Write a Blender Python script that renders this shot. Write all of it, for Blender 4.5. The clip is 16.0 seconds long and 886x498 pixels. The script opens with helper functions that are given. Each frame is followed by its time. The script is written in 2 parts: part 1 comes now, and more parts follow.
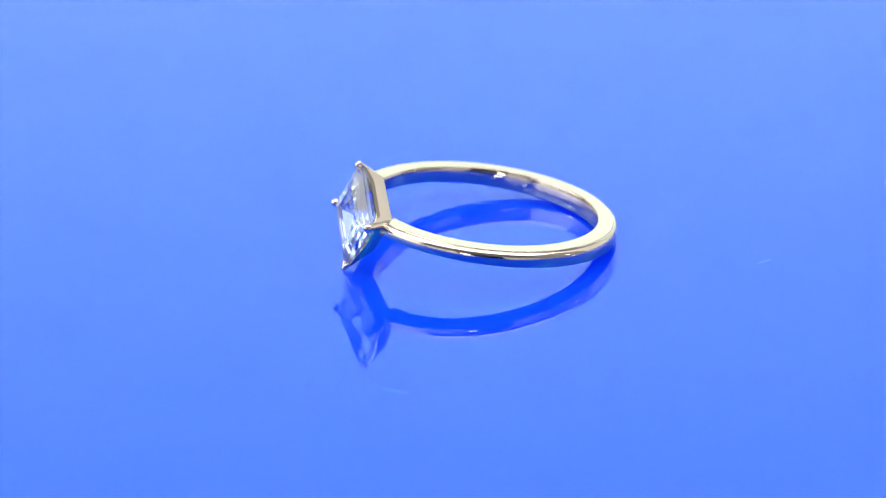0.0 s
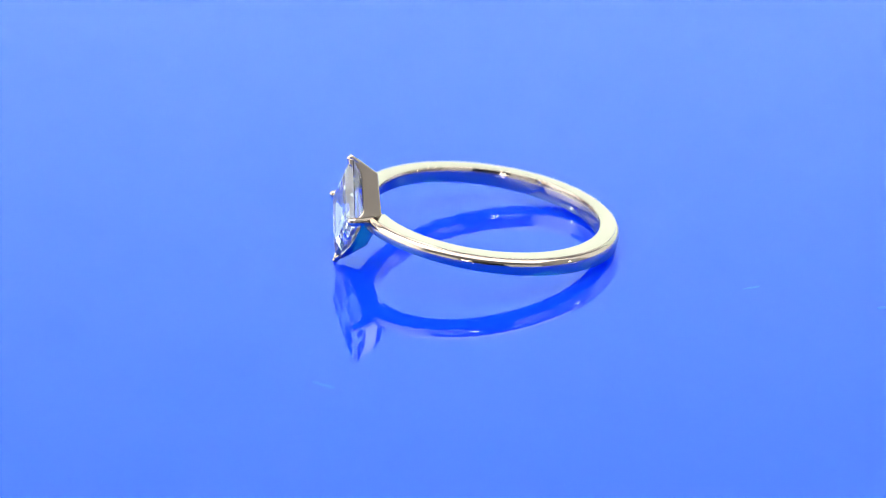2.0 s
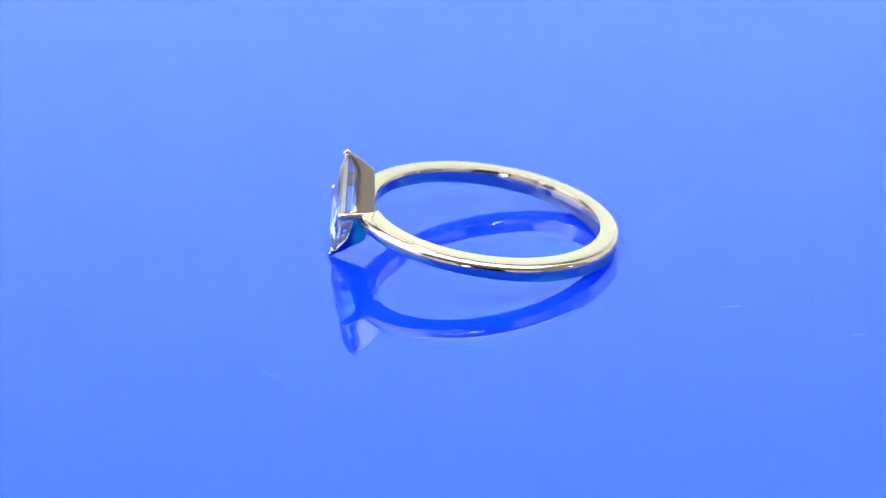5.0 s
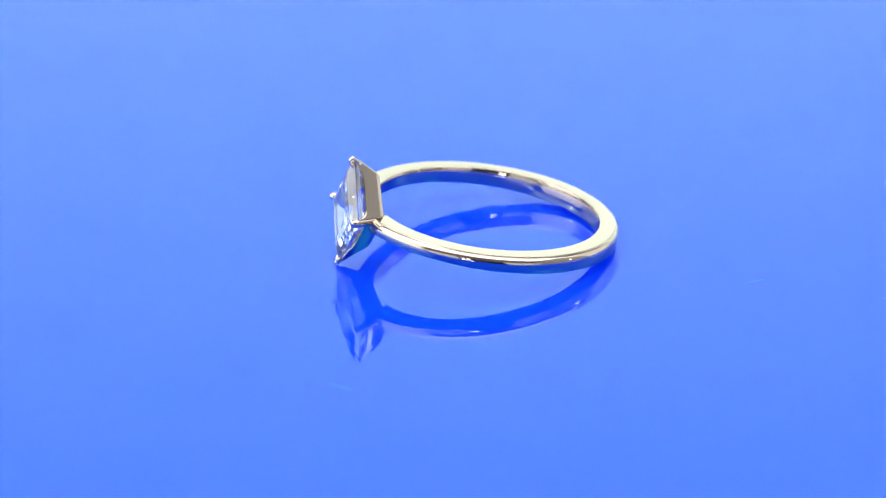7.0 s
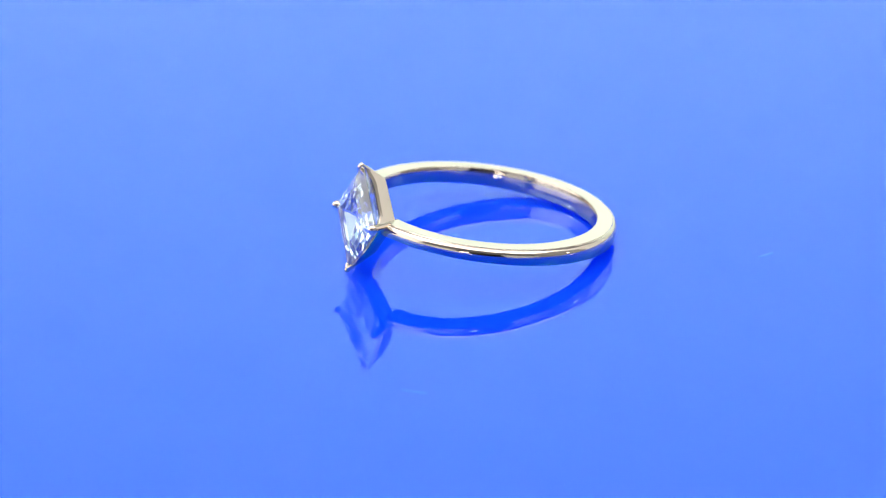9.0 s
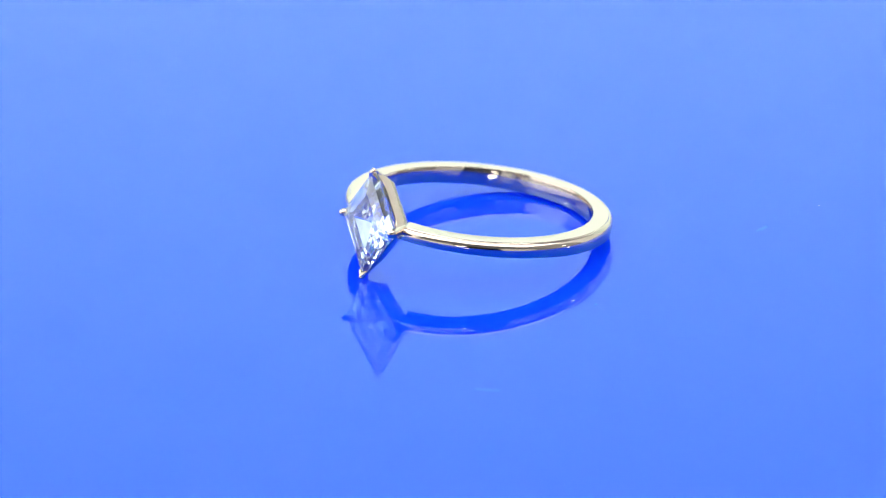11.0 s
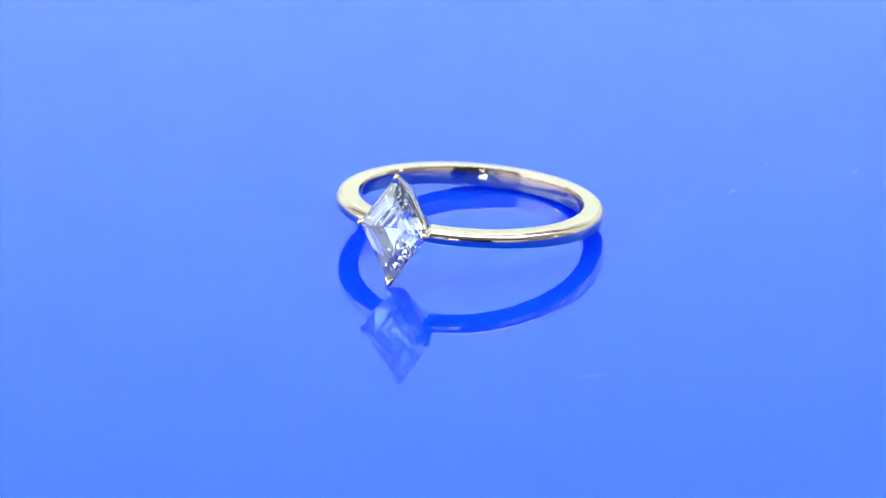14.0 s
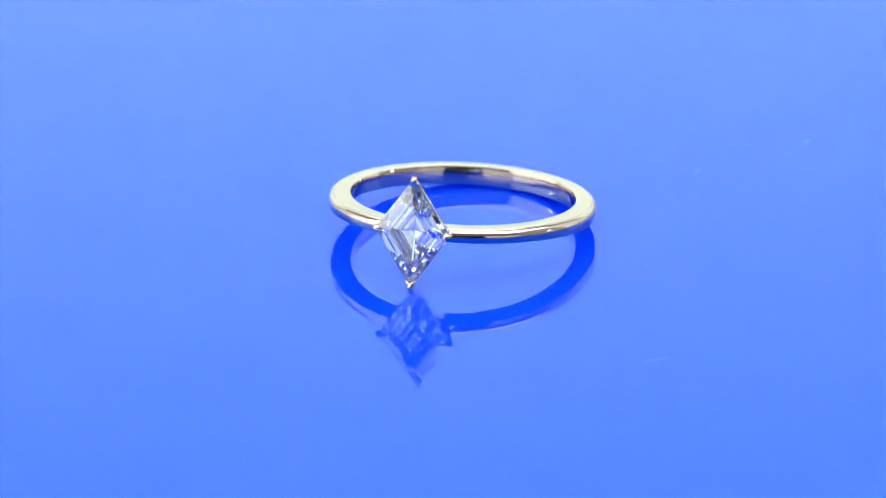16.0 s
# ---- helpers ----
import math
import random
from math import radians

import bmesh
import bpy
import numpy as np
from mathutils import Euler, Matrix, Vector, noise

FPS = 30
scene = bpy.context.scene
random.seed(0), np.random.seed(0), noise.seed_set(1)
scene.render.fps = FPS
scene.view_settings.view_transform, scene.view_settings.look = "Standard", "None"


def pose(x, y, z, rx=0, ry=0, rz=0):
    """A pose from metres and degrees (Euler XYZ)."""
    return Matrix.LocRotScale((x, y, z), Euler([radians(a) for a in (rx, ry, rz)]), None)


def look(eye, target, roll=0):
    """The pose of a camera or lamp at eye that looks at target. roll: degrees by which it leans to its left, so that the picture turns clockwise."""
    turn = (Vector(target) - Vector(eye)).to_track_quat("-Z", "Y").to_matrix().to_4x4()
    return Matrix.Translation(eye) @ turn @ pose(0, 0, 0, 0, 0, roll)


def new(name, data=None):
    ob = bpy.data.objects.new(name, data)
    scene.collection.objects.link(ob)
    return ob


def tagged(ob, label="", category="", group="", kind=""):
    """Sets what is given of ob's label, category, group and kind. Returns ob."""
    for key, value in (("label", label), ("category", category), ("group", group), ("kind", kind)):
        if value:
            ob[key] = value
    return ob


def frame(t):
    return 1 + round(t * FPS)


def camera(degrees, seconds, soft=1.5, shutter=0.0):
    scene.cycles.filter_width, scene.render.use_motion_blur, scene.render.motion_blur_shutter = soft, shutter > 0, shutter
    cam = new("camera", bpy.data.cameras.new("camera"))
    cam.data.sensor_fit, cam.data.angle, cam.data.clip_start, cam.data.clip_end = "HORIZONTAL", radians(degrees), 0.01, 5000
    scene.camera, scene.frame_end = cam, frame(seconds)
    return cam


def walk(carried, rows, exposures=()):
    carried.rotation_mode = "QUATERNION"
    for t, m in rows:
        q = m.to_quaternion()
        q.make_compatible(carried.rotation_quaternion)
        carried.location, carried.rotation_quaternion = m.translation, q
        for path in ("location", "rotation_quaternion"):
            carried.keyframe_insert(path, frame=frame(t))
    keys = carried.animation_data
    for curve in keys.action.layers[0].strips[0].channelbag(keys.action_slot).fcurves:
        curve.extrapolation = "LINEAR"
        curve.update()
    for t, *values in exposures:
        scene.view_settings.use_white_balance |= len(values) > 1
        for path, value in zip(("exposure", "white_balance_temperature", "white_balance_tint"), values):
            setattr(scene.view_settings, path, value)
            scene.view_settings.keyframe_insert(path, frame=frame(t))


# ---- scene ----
MM = 0.001
# the camera, on a stand before the turntable
EYE = (0.0, -0.45047, 0.19429)
YAW, PITCH = radians(0.029), radians(-23.348)
AIM = (EYE[0] + 0.6 * math.sin(YAW) * math.cos(PITCH), EYE[1] + 0.6 * math.cos(YAW) * math.cos(PITCH), EYE[2] + 0.6 * math.sin(PITCH))
cam = camera(7.676, 16.0, soft=1.2)
cam.data.dof.use_dof, cam.data.dof.focus_distance, cam.data.dof.aperture_fstop = True, 0.484, 39.0
walk(cam, [(0.0, look(EYE, AIM, -0.736)), (16.0, look(EYE, AIM, -0.736))])

# ---- light ----
world = bpy.data.worlds.new("studio_dark")
world.use_nodes = True
world.node_tree.nodes["Background"].inputs[0].default_value = (0.5, 0.55, 0.6, 1)
world.node_tree.nodes["Background"].inputs[1].default_value = 0.05
scene.world = world
scene.view_settings.exposure = 0.0
scene.cycles.max_bounces, scene.cycles.transmission_bounces, scene.cycles.glossy_bounces = 32, 32, 12


def area_lamp(name, eye, target, sx, sy, watts, colour=(1, 1, 1), shape="RECTANGLE"):
    data = bpy.data.lights.new(name, "AREA")
    data.shape, data.size, data.size_y, data.energy, data.color = shape, sx, sy, watts, colour
    ob = new(name, data)
    ob.matrix_world = look(eye, target)
    return ob


area_lamp("ceiling_softbox", (0, 0.22, 0.90), (0, 0.22, 0), 1.74, 0.52, 10.4, (0.98, 1.0, 0.99))
area_lamp("ceiling_softbox", (0, -0.31, 0.90), (0, -0.31, 0), 1.74, 0.50, 8.6, (0.98, 1.0, 0.99))
# unseen fill, added on the left to brighten the stone
area_lamp("side_fill", (-0.87, -0.15, 0.42), (0, -0.15, 0.42), 1.0, 0.75, 2.2)
# unseen fill, added to grade the backdrop that the disc mirrors
area_lamp("backdrop_fill", (0, 0.60, 0.22), (0, 0.80, 0.22), 1.5, 0.04, 3.12, (0.98, 1.0, 0.99))
area_lamp("led_lamp", (-0.155, -0.573, 0.085), (0, 0, 0), 0.045, 0.045, 0.09, (1, 0.98, 0.95), "DISK")
area_lamp("led_lamp", (-0.11, -0.573, 0.105), (0, 0, 0), 0.045, 0.045, 0.08, (1, 0.98, 0.95), "DISK")
area_lamp("led_lamp", (-0.76, 0.17, 0.30), (0, 0, 0), 0.05, 0.05, 0.10, (1, 0.98, 0.95), "DISK")
area_lamp("led_lamp", (0.76, -0.13, 0.16), (0, 0, 0), 0.05, 0.05, 0.10, (1, 0.98, 0.95), "DISK")


# ---- materials ----
def nodes_of(name):
    m = bpy.data.materials.new(name)
    m.use_nodes = True
    return m, m.node_tree.nodes, m.node_tree.links, m.node_tree.nodes["Principled BSDF"]


def noise_node(nodes, links, scale, detail=4.0):
    co = nodes.new("ShaderNodeTexCoord")
    tex = nodes.new("ShaderNodeTexNoise")
    tex.inputs["Scale"].default_value, tex.inputs["Detail"].default_value = scale, detail
    links.new(co.outputs["Object"], tex.inputs["Vector"])
    return tex


def ranged(nodes, links, source, low, high):
    r = nodes.new("ShaderNodeMapRange")
    r.inputs["From Min"].default_value, r.inputs["From Max"].default_value = 0.3, 0.7
    r.inputs["To Min"].default_value, r.inputs["To Max"].default_value = low, high
    links.new(source, r.inputs["Value"])
    return r.outputs["Result"]


def mixed(nodes, links, factor, a, b):
    mix = nodes.new("ShaderNodeMix")
    mix.data_type = "RGBA"
    mix.inputs["A"].default_value, mix.inputs["B"].default_value = (*a, 1), (*b, 1)
    links.new(factor, mix.inputs["Factor"])
    return mix.outputs["Result"]


def bumped(nodes, links, bsdf, height, strength, distance):
    b = nodes.new("ShaderNodeBump")
    b.inputs["Strength"].default_value, b.inputs["Distance"].default_value = strength, distance
    links.new(height, b.inputs["Height"])
    links.new(b.outputs["Normal"], bsdf.inputs["Normal"])


def gold_material():
    m, n, l, b = nodes_of("pale_gold")
    b.inputs["Metallic"].default_value = 1.0
    tone = noise_node(n, l, 900)
    l.new(mixed(n, l, tone.outputs["Fac"], (0.615, 0.515, 0.425), (0.625, 0.525, 0.435)), b.inputs["Base Color"])
    fine = noise_node(n, l, 2500, 6)
    l.new(ranged(n, l, fine.outputs["Fac"], 0.05, 0.09), b.inputs["Roughness"])
    wavy = noise_node(n, l, 700, 2)
    bumped(n, l, b, wavy.outputs["Fac"], 0.10, 0.00003)
    return m


def diamond_material():
    m, n, l, b = nodes_of("diamond")
    # blue in the colour stands in for light from the blue surroundings
    b.inputs["Base Color"].default_value = (0.80, 0.94, 1.0, 1)
    b.inputs["Transmission Weight"].default_value = 1.0
    b.inputs["Roughness"].default_value = 0.012
    b.inputs["IOR"].default_value = 2.42
    return m


def acrylic_material():
    m, n, l, b = nodes_of("blue_acrylic")
    tone = noise_node(n, l, 35, 3)
    l.new(mixed(n, l, tone.outputs["Fac"], (0.002, 0.0545, 0.99), (0.003, 0.0575, 1.0)), b.inputs["Base Color"])
    b.inputs["IOR"].default_value = 1.6
    b.inputs["Specular Tint"].default_value = (0.0, 0.985, 1.0, 1)
    b.inputs["Subsurface Weight"].default_value = 1.0
    b.inputs["Subsurface Radius"].default_value = (0.3, 0.6, 1.0)
    b.inputs["Subsurface Scale"].default_value = 0.008
    haze = noise_node(n, l, 60, 5)
    l.new(ranged(n, l, haze.outputs["Fac"], 0.004, 0.02), b.inputs["Roughness"])
    return m


def paint_material(name, a, b_, rough, scale, bump=0.1):
    m, n, l, b = nodes_of(name)
    tone = noise_node(n, l, scale)
    l.new(mixed(n, l, tone.outputs["Fac"], a, b_), b.inputs["Base Color"])
    b.inputs["Roughness"].default_value = rough
    fine = noise_node(n, l, scale * 20)
    bumped(n, l, b, fine.outputs["Fac"], bump, 0.001)
    return m


GOLD = gold_material()
DIAMOND = diamond_material()
ACRYLIC = acrylic_material()
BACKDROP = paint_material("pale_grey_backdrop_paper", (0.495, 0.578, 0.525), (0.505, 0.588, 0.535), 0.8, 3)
WHITE = paint_material("white_board", (0.78, 0.79, 0.80), (0.82, 0.82, 0.82), 0.7, 4)
DARK = paint_material("black_cloth", (0.02, 0.02, 0.022), (0.03, 0.03, 0.032), 0.9, 6)
PALE = paint_material("pale_grey_board", (0.60, 0.61, 0.62), (0.65, 0.66, 0.67), 0.8, 5)
BOARD = paint_material("mid_grey_board", (0.26, 0.26, 0.27), (0.30, 0.30, 0.31), 0.8, 5)
SLATE = paint_material("charcoal_board", (0.11, 0.11, 0.12), (0.14, 0.14, 0.15), 0.8, 5)
GREY = paint_material("dark_grey_board", (0.18, 0.18, 0.19), (0.22, 0.22, 0.23), 0.8, 5)
TABLE = paint_material("grey_table_laminate", (0.30, 0.31, 0.33), (0.36, 0.37, 0.38), 0.5, 5)
PALE_LINT = paint_material("pale_lint", (0.80, 0.82, 0.86), (0.85, 0.86, 0.88), 0.8, 300)
SMUDGE = paint_material("greasy_smudge", (0.003, 0.080, 0.80), (0.004, 0.090, 0.86), 0.22, 300, 0.02)


# ---- building helpers ----
def part(name, bm, material, parent=None, label="", smooth=False):
    bmesh.ops.recalc_face_normals(bm, faces=bm.faces[:])
    me = bpy.data.meshes.new(name)
    if smooth:
        for f in bm.faces:
            f.smooth = True
    bm.to_mesh(me)
    bm.free()
    me.materials.append(material)
    ob = new(name, me)
    if parent:
        ob.parent = parent
    return tagged(ob, label)


def box(x0, y0, z0, x1, y1, z1, bevel=0.0):
    bm = bmesh.new()
    bmesh.ops.create_cube(bm, size=1)
    for v in bm.verts:
        v.co = Vector(((x0 + x1) / 2 + v.co.x * (x1 - x0), (y0 + y1) / 2 + v.co.y * (y1 - y0), (z0 + z1) / 2 + v.co.z * (z1 - z0)))
    if bevel:
        bmesh.ops.bevel(bm, geom=bm.edges[:], offset=bevel, segments=2, affect="EDGES", profile=0.5)
    return bm


def lathe(profile, segments):
    """A closed solid turned about z from (radius, z) points, first and last on the axis."""
    bm = bmesh.new()
    rings = []
    for r, z in profile:
        if r < 1e-9:
            rings.append([bm.verts.new((0, 0, z))])
        else:
            rings.append([bm.verts.new((r * math.cos(2 * math.pi * i / segments), r * math.sin(2 * math.pi * i / segments), z)) for i in range(segments)])
    for a, b in zip(rings, rings[1:]):
        for i in range(segments):
            j = (i + 1) % segments
            if len(a) == 1:
                bm.faces.new((a[0], b[i], b[j]))
            elif len(b) == 1:
                bm.faces.new((a[i], b[0], a[j]))
            else:
                bm.faces.new((a[i], b[i], b[j], a[j]))
    return bm


def loft(rings, closed_ends=True):
    bm = bmesh.new()
    vs = [[bm.verts.new(p) for p in ring] for ring in rings]
    n = len(rings[0])
    for a, b in zip(vs, vs[1:]):
        for i in range(n):
            j = (i + 1) % n
            bm.faces.new((a[i], a[j], b[j], b[i]))
    if closed_ends:
        bm.faces.new(vs[0])
        bm.faces.new(vs[-1])
    return bm


# ---- the booth ----
tagged(part("floor", box(-0.9, -1.3, -0.06, 0.9, 0.82, -0.034), WHITE), "white board table top under the turntable", "table top", kind="structure")
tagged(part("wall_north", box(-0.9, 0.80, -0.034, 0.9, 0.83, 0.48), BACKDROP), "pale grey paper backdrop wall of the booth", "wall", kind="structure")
# unseen board, added to dim what the gold's edges mirror from above the backdrop
tagged(part("added_north_upper", box(-0.9, 0.803, 0.48, 0.9, 0.83, 0.95), BOARD), "unseen grey board added above the backdrop to dim reflections", "wall", kind="structure")
tagged(part("wall_west", box(-0.93, -1.3, -0.06, -0.90, 0.83, 0.95), WHITE), "white board side wall of the booth", "wall", kind="structure")
tagged(part("wall_east", box(0.90, 0.12, -0.06, 0.93, 0.83, 0.95), WHITE), "white board side wall of the booth", "wall", kind="structure")
# unseen; this half of the wall is greyed to dim its mirror image in the ring
tagged(part("wall_east_upper", box(0.90, -1.3, 0.66, 0.93, 0.12, 0.95), BOARD), "unseen mid grey upper side wall, toned for reflections", "wall", kind="structure")
tagged(part("wall_east_lower", box(0.902, -1.3, -0.06, 0.93, 0.12, 0.66), BOARD), "unseen mid grey lower side wall, toned for reflections", "wall", kind="structure")
tagged(part("wall_south", box(-0.93, -1.33, -0.06, 0.93, -1.30, 0.95), DARK), "black cloth wall behind the camera", "wall", kind="structure")
# unseen boards, added to shape reflections: dark above the camera, pale beside it
tagged(part("added_front_upper", box(-0.90, -0.78, 0.30, 0.90, -0.75, 0.95), SLATE), "unseen charcoal board added over the camera opening to darken reflections", "wall", kind="structure")
tagged(part("added_front_left", box(-0.90, -0.78, -0.034, -0.28, -0.752, 0.30), PALE), "unseen pale grey board added beside the camera to brighten reflections", "wall", kind="structure")
tagged(part("added_front_right", box(0.28, -0.78, -0.034, 0.90, -0.752, 0.30), PALE), "unseen pale grey board added beside the camera to brighten reflections", "wall", kind="structure")
tagged(part("ceiling", box(-0.93, -1.33, 0.95, 0.93, 0.83, 0.97), GREY), "dark grey board ceiling over the booth", "ceiling", kind="structure")

# ---- the turntable ----
turntable = tagged(new("turntable"), "round turntable with a glossy blue acrylic top", "turntable")
part("top", lathe([(0, -0.006), (0.199, -0.006), (0.2, -0.005), (0.2, -0.0008), (0.1992, 0), (0.12, 0), (0.06, 0), (0, 0)], 160), ACRYLIC, turntable, "glossy mirror-smooth blue acrylic disc")
part("base", lathe([(0, -0.034), (0.15, -0.034), (0.155, -0.030), (0.155, -0.010), (0.150, -0.0062), (0, -0.0062)], 96), TABLE, turntable, "grey drum of the turntable")

# ---- the camera rig, mirrored in the gold ----
rig = tagged(new("camera_stand"), "black camera stand on the white table top", "stand")
part("foot_plate", box(-0.13, -0.66, -0.034, 0.13, -0.50, -0.016, 0.004), DARK, rig)
part("column", box(-0.05, -0.63, -0.016, 0.05, -0.56, 0.142, 0.004), DARK, rig)
recorder = tagged(new("video_camera"), "black video camera on its stand", "camera")
part("body", box(-0.075, -0.63, 0.142, 0.075, -0.55, 0.285, 0.008), DARK, recorder)
part("lens", lathe([(0, 0), (0.032, 0), (0.036, 0.004), (0.036, 0.066), (0.033, 0.07), (0, 0.064)], 48), DARK, recorder).matrix_local = Matrix.Translation((0, -0.553, 0.2386)) @ pose(0, 0, 0, -113.3)

# ---- the ring ----
R_OUT, THICK, HALF_UP, HALF_LOW = 10.02, 1.50, 0.575, 0.915
PINCH_UP, PINCH_LOW, SWELL, DOME = 0.30, 0.19, 0.219, 0.075
HEAD_Z = 0.043                      # the setting sits a little above the band's middle
BASE_Y, BASE_A, BASE_C = -8.75, 2.86, 1.82
BASE_SIDE_Y = -8.48                 # the base follows the finger, so its side corners lie deeper
TIP_Y, TIP_A, TIP_C = -11.08, 4.38, 3.08


def swept(r, z, stretches):
    """Points of a profile that sets out from (r, z) and turns: stretches of (length, first and last angle of the normal from straight up, steps)."""
    pts = []
    for length, first, last, steps in stretches:
        for k in range(steps):
            q = radians(first + (last - first) * (k + 0.5) / steps)
            r, z = r + length / steps * math.cos(q), z - length / steps * math.sin(q)
            pts.append((r, z))
    return pts


def band():
    """The shank, open under the setting: a comfort-fit inside, a level upper face, a soft bevel and an upright outer side."""
    rings = []
    gap = radians(10.0)
    for i in range(241):
        a = gap + (2 * math.pi - 2 * gap) * i / 240          # angle from the setting
        s = 0.5 * (1 + math.cos(a))
        up, low = HALF_UP - PINCH_UP * s, HALF_LOW - PINCH_LOW * s
        r_in = R_OUT - THICK - SWELL * s
        pts, soft = [], 0.045
        for k in range(17):                                  # domed inside
            u = -1 + 2 * k / 16
            z = u * (up - soft) if u > 0 else u * (low - soft)
            pts.append((r_in - DOME * (1 - abs(u) ** 2.4), z))
        for k in range(1, 6):                                # rounded inner upper rim
            q = radians(18 * k)
            pts.append((r_in + soft * (1 - math.cos(q)), up - soft + soft * math.sin(q)))
        edge = R_OUT - 0.36
        pts.append((edge - 0.05, up - 0.018))
        pts.append((edge, up - 0.02))
        pts += [(edge + 0.006, up - 0.026), (edge + 0.022, up - 0.074), (edge + 0.03, up - 0.08)]   # a fine ledge along the edge
        side = swept(edge + 0.03, up - 0.08, ((0.12, 8, 30, 5), (0.02, 31, 38, 2), (0.14 - 0.02 * s, 39, 50, 7), (0.38 - 0.05 * s, 53, 87, 10)))
        r, z = side[-1]
        pts += side
        for k in range(1, 6):                                # outer wall, drawn in a little towards its foot
            pts.append((r - 0.09 * (k / 5) ** 2, z + (0.12 - low - z) * k / 5))
        for k in range(1, 6):                                # outer lower rim
            q = radians(18 * k)
            pts.append((r - 0.21 + 0.12 * math.cos(q), -low + 0.12 - 0.12 * math.sin(q)))
        pts.append((r_in + soft + 0.02, -low))
        for k in range(5):                                   # rounded inner lower rim
            q = radians(18 * k)
            pts.append((r_in + soft - soft * math.sin(q), -low + soft - soft * math.cos(q)))
        d = Vector((math.sin(a), -math.cos(a), 0))
        rings.append([(d * p + Vector((0, 0, h))) * MM for p, h in pts])
    return loft(rings)


def tube(points, radii, sides=14, round_end=True):
    """A round bar along points, with a domed end."""
    pts, rad = [Vector(p) for p in points], list(radii)
    if round_end:
        way = (pts[-1] - pts[-2]).normalized()
        last, r0 = pts[-1], rad[-1]
        for k in range(1, 5):
            q = radians(20 * k)
            pts.append(last + way * r0 * math.sin(q))
            rad.append(r0 * math.cos(q))
    rings = []
    for i, p in enumerate(pts):
        t = (pts[min(i + 1, len(pts) - 1)] - pts[max(i - 1, 0)]).normalized()
        u = t.cross(Vector((0.31, 0.2, 0.93))).normalized()
        v = t.cross(u)
        rings.append([(p + (u * math.cos(2 * math.pi * k / sides) + v * math.sin(2 * math.pi * k / sides)) * rad[i]) * MM for k in range(sides)])
    return loft(rings)


def corner(index, depth):
    """Corner 0..3 (top, one side, bottom, other side) of the setting at a depth from 0 (base) to 1 (claw)."""
    a = BASE_A + (TIP_A - BASE_A) * depth
    c = BASE_C + (TIP_C - BASE_C) * depth
    x, z = ((0, a), (c, 0), (0, -a), (-c, 0))[index]
    base = BASE_SIDE_Y if index % 2 else BASE_Y
    return Vector((x, base + (TIP_Y - base) * depth, HEAD_Z + z))


def gallery_wall(index):
    """One side plate of the basket, its rim scooped out between the claws."""
    rings = []
    nxt = (index + 1) % 4
    steps = 40
    for i in range(steps + 1):
        s = i / steps
        e = min(s, 1 - s)
        depth = 0.60 + 0.36 * math.exp(-(e / (0.13 if (s < 0.5) == (index % 2 == 0) else 0.09)) ** 2)
        lo = corner(index, 0).lerp(corner(nxt, 0), s)
        hi = corner(index, depth).lerp(corner(nxt, depth), s)
        inward = Vector((-(lo.x), 0, -(lo.z - HEAD_Z)))
        side = (corner(nxt, 0) - corner(index, 0)).normalized()
        inward = (inward - side * inward.dot(side)).normalized()
        slope = BASE_A / BASE_C if index % 2 == 0 else BASE_C / BASE_A
        inward = inward + side * (slope * (1 - s) - s / slope)   # mitred at both corners
        t, b = 0.26, 0.018
        up = (hi - lo).normalized()
        tall = (hi - lo).length
        cut = ((0.97, 0.055), (0.92, 0.045), (0.84, 0.022), (0.78, 0.005), (0.74, 0.0), (0.35, 0.0), (0.04, 0.0))   # flat below, scooped in under the rim
        belly = [lo.lerp(hi, k) + inward * d for k, d in cut]
        rings.append([p * MM for p in (lo + inward * b, lo + inward * (t - b), lo + inward * t + up * b, lo + inward * t + up * tall * 0.1, hi + inward * t - up * tall * 0.1,
                                       hi + inward * t - up * b, hi + inward * (t - b), hi + inward * (0.06 + b), *belly)])
    return loft(rings)


def claw(index):
    """A prong: a bar along a corner of the basket, bent over the stone's corner."""
    out = corner(index, 1) - Vector((0, TIP_Y, HEAD_Z))
    out.normalize()
    r = 0.17 if index % 2 == 0 else 0.27
    end = (0.25, 0.34, 0.19, 0.34)[index]
    if index % 2 == 0:
        pts = [corner(index, 0.62 + 0.07 * k) - out * 0.29 for k in range(0, 5)]
    else:                                                    # side claws stand a little proud of the corner
        pts = [corner(index, 0.10 + 0.20 * k) - out * (0.15 + 0.03 * k) for k in range(0, 5)]
    pts.append(corner(index, 0.96) - out * 0.28)
    pts.append(corner(index, 1.0) - out * (0.46 if index == 0 else 0.23 if index == 2 else 0.36))
    bm = tube(pts, [r * 0.9, r, r, r * 1.1, (r + end) / 2, end, end * 0.88])
    if index % 2 == 0:                                       # a V over the sharp corner of the stone
        tip = corner(index, 1.0) - out * (0.46 if index == 0 else 0.24) + Vector((0, 0.10, 0))
        for other in (1, 3):
            way = (corner(other, 1.0) - corner(index, 1.0)).normalized()
            arm = tube([tip, tip + way * 0.18, tip + way * 0.36, tip + way * 0.52 + Vector((0, 0.06, 0))], [end * 0.95, end * 0.9, end * 0.72, end * 0.45])
            me = bpy.data.meshes.new("arm")
            arm.to_mesh(me)
            arm.free()
            bm.from_mesh(me)
            bpy.data.meshes.remove(me)
    return bm


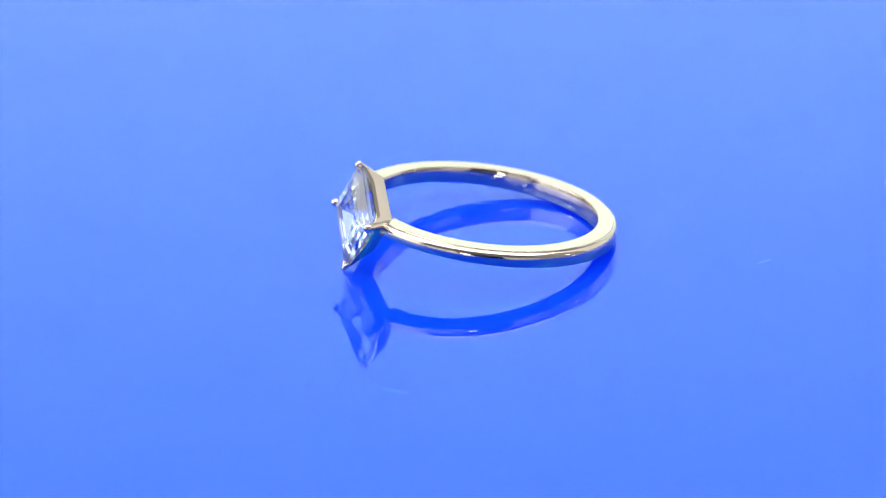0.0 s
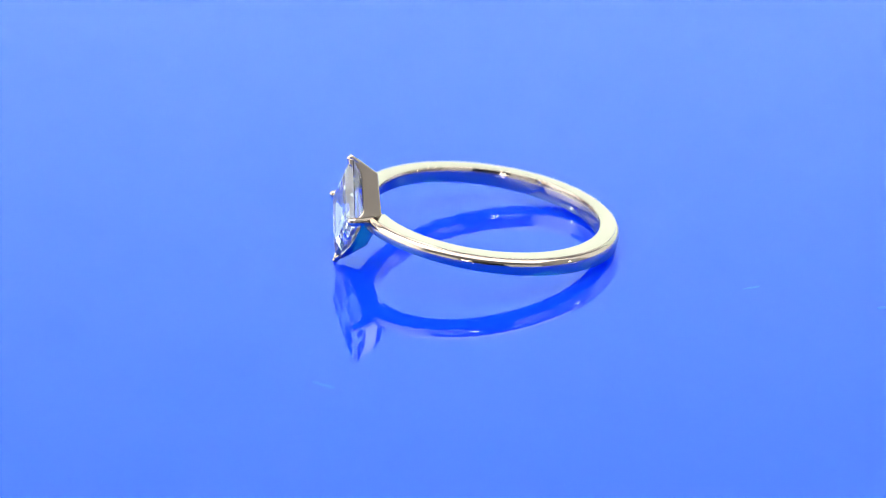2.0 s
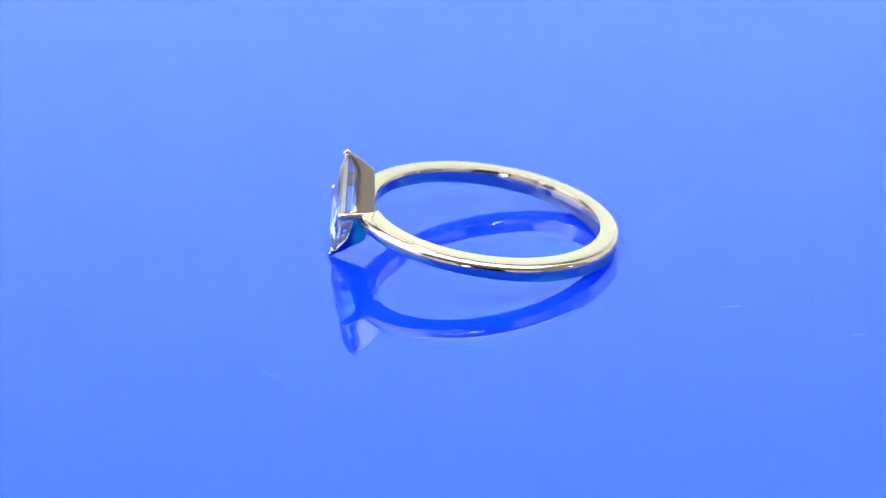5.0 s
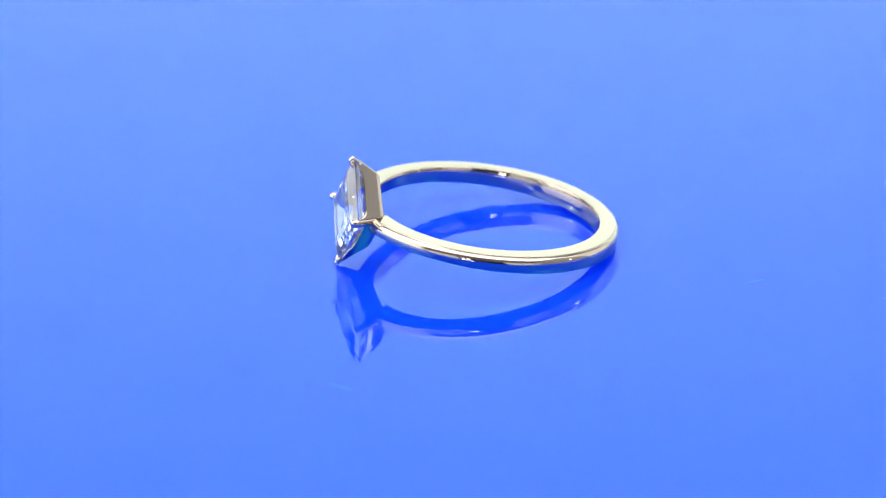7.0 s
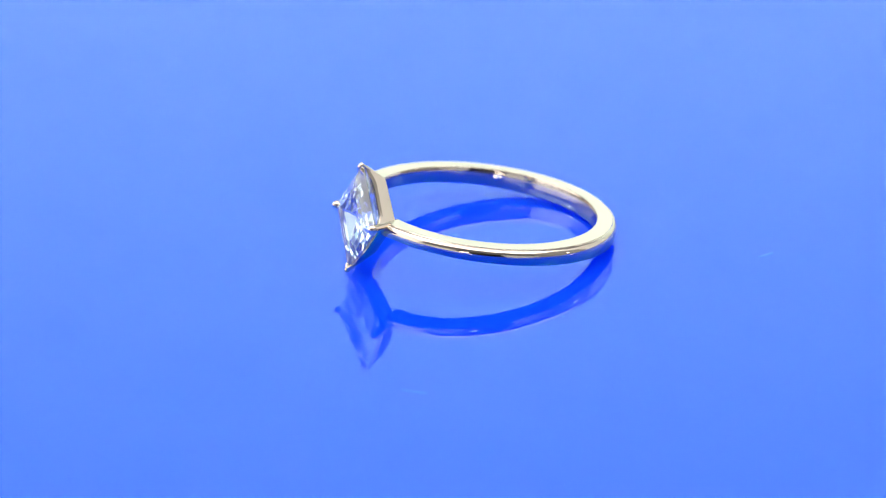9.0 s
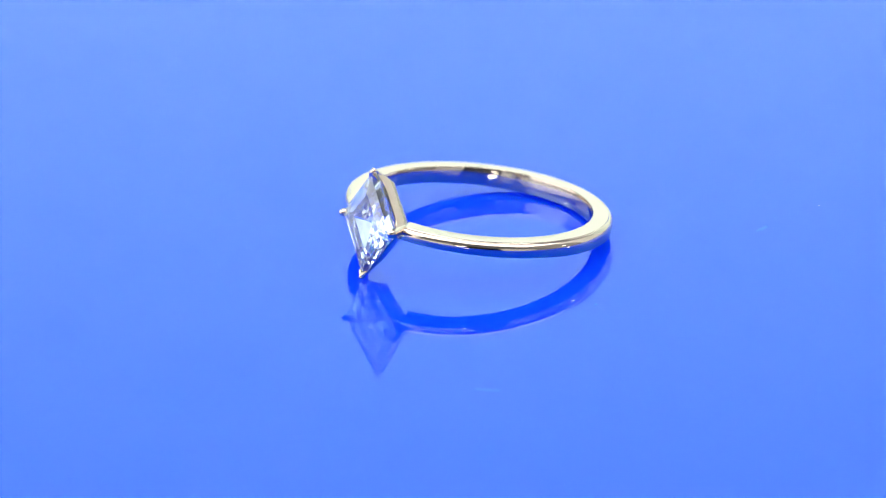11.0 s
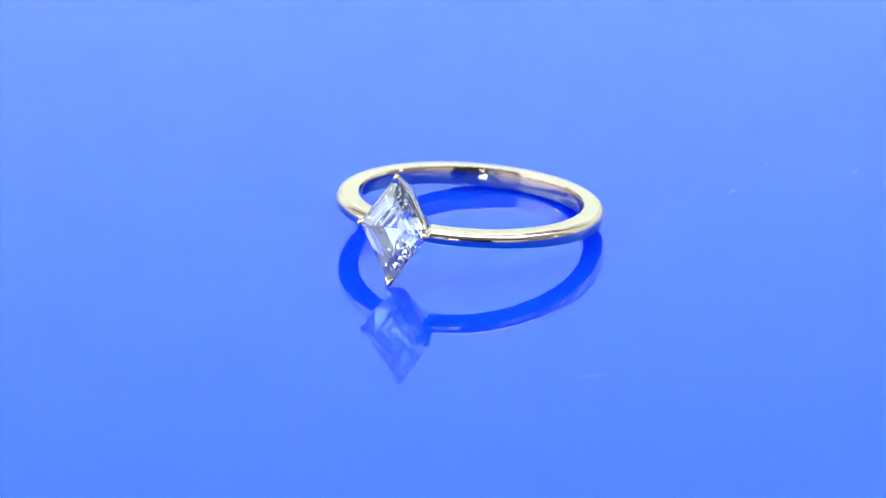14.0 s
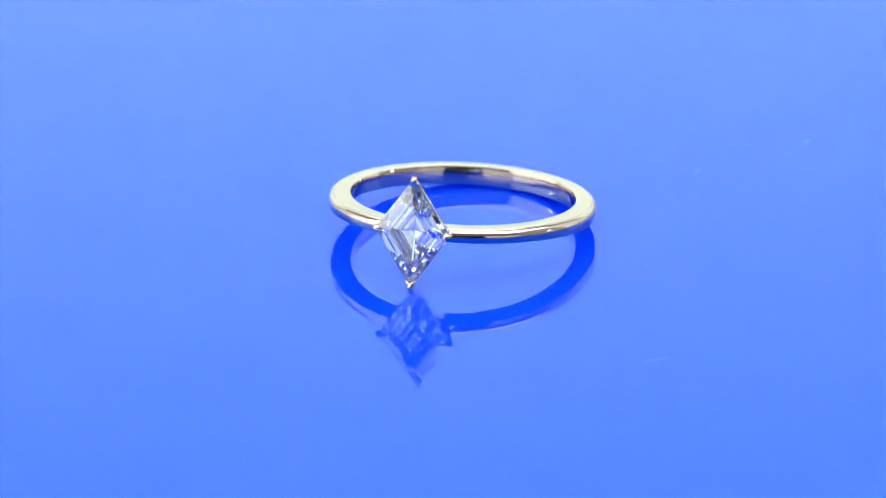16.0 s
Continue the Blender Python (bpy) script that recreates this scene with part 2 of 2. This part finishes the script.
def stone():
    """A lozenge step cut: table, three crown steps, girdle, five pavilion steps and a small culet."""
    def outline(scale, y, clip):
        a, c = 4.20 * scale, 2.92 * scale
        corners = [Vector((0, 0, a)), Vector((c, 0, 0)), Vector((0, 0, -a)), Vector((-c, 0, 0))]
        ring = []
        for i, p in enumerate(corners):
            k = clip * (0.05 if i % 2 == 0 else 0.035)
            ring.append(p.lerp(corners[i - 1], k))
            ring.append(p.lerp(corners[(i + 1) % 4], k))
        return [(q + Vector((0, y, HEAD_Z))) * MM for q in ring]
    levels = [(0.56, -11.40, 1.0), (0.71, -11.30, 1.0), (0.86, -11.13, 1.0), (1.0, -10.87, 1.0), (1.0, -10.79, 1.0),
              (0.90, -10.435, 1.0), (0.74, -9.98, 1.0), (0.56, -9.545, 1.0), (0.36, -9.14, 1.0), (0.02, -8.59, 1.0)]
    return loft([outline(s, y, k) for s, y, k in levels])


ring = tagged(new("engagement_ring"), "pale gold ring with lozenge step-cut diamond, on blue acrylic", "ring")
part("band", band(), GOLD, ring, "polished pale yellow gold shank", smooth=True)
part("diamond", stone(), DIAMOND, ring, "clear lozenge step-cut diamond")
for i in range(4):
    part("gallery_wall", gallery_wall(i), GOLD, ring, "polished scooped gold side plate", smooth=True)
for i in range(4):
    part("prong", claw(i), GOLD, ring, "rounded gold claw", smooth=True)


# ---- what moves ----
def motions():
    rest = pose(3.215 * MM, 1.197 * MM, 2.4800 * MM, 0, 0, -59.541) @ pose(0, 0, 0, -9.198, 0, 0)
    times = [k * 0.5 for k in range(9)] + [4.1, 4.2, 4.2333, 4.2667, 4.3, 4.4] + [4.5 + k * 0.5 for k in range(24)]
    turns = [(t, pose(0, 0, 0, 0, 0, 5.827 * (abs(t - 4.25) - 5))) for t in times]
    for thing in (turntable, *specks):
        walk(thing, turns)
    walk(ring, [(t, m @ rest) for t, m in turns])


# ---- dust on the turntable ----
def fleck(name, x, y, length, width, turn, material, label, category, seed):
    """A flat irregular grain or smear lying on the disc."""
    rng = random.Random(seed)
    n, high = 14, 0.004 * MM + 0.02 * width * MM
    reach = [0.75 + 0.4 * rng.random() for _ in range(n)]
    def outline(k, z):
        return [Vector((x * MM, y * MM, z)) + Matrix.Rotation(radians(turn), 3, "Z") @ Vector((length / 2 * MM * k * reach[i] * math.cos(2 * math.pi * i / n), width / 2 * MM * k * reach[i] * math.sin(2 * math.pi * i / n), 0)) for i in range(n)]
    return tagged(part(name, loft([outline(1.0, 0.0), outline(0.9, high * 0.6), outline(0.45, high)]), material, None, "", True), label, category)


specks = [
    fleck("smudge", 24.2, -1.6, 1.5, 0.40, 38, SMUDGE, "faint dark blue smudge on the blue acrylic", "smudge", 1),
    fleck("smudge", 34.3, -2.8, 1.2, 0.6, 30, SMUDGE, "faint dark blue smudge on the blue acrylic", "smudge", 2),
    fleck("smudge", 9.2, -12.7, 0.36, 0.24, 0, SMUDGE, "small dark grain on the blue acrylic", "smudge", 3),
    fleck("smudge", -1.2, -25.8, 2.2, 0.35, -20, SMUDGE, "faint dark blue smudge on the blue acrylic", "smudge", 4),
    fleck("dust_speck", 29.3, 1.7, 0.05, 0.045, 0, PALE_LINT, "tiny white dust speck on the blue acrylic", "dust", 5),
]

motions()
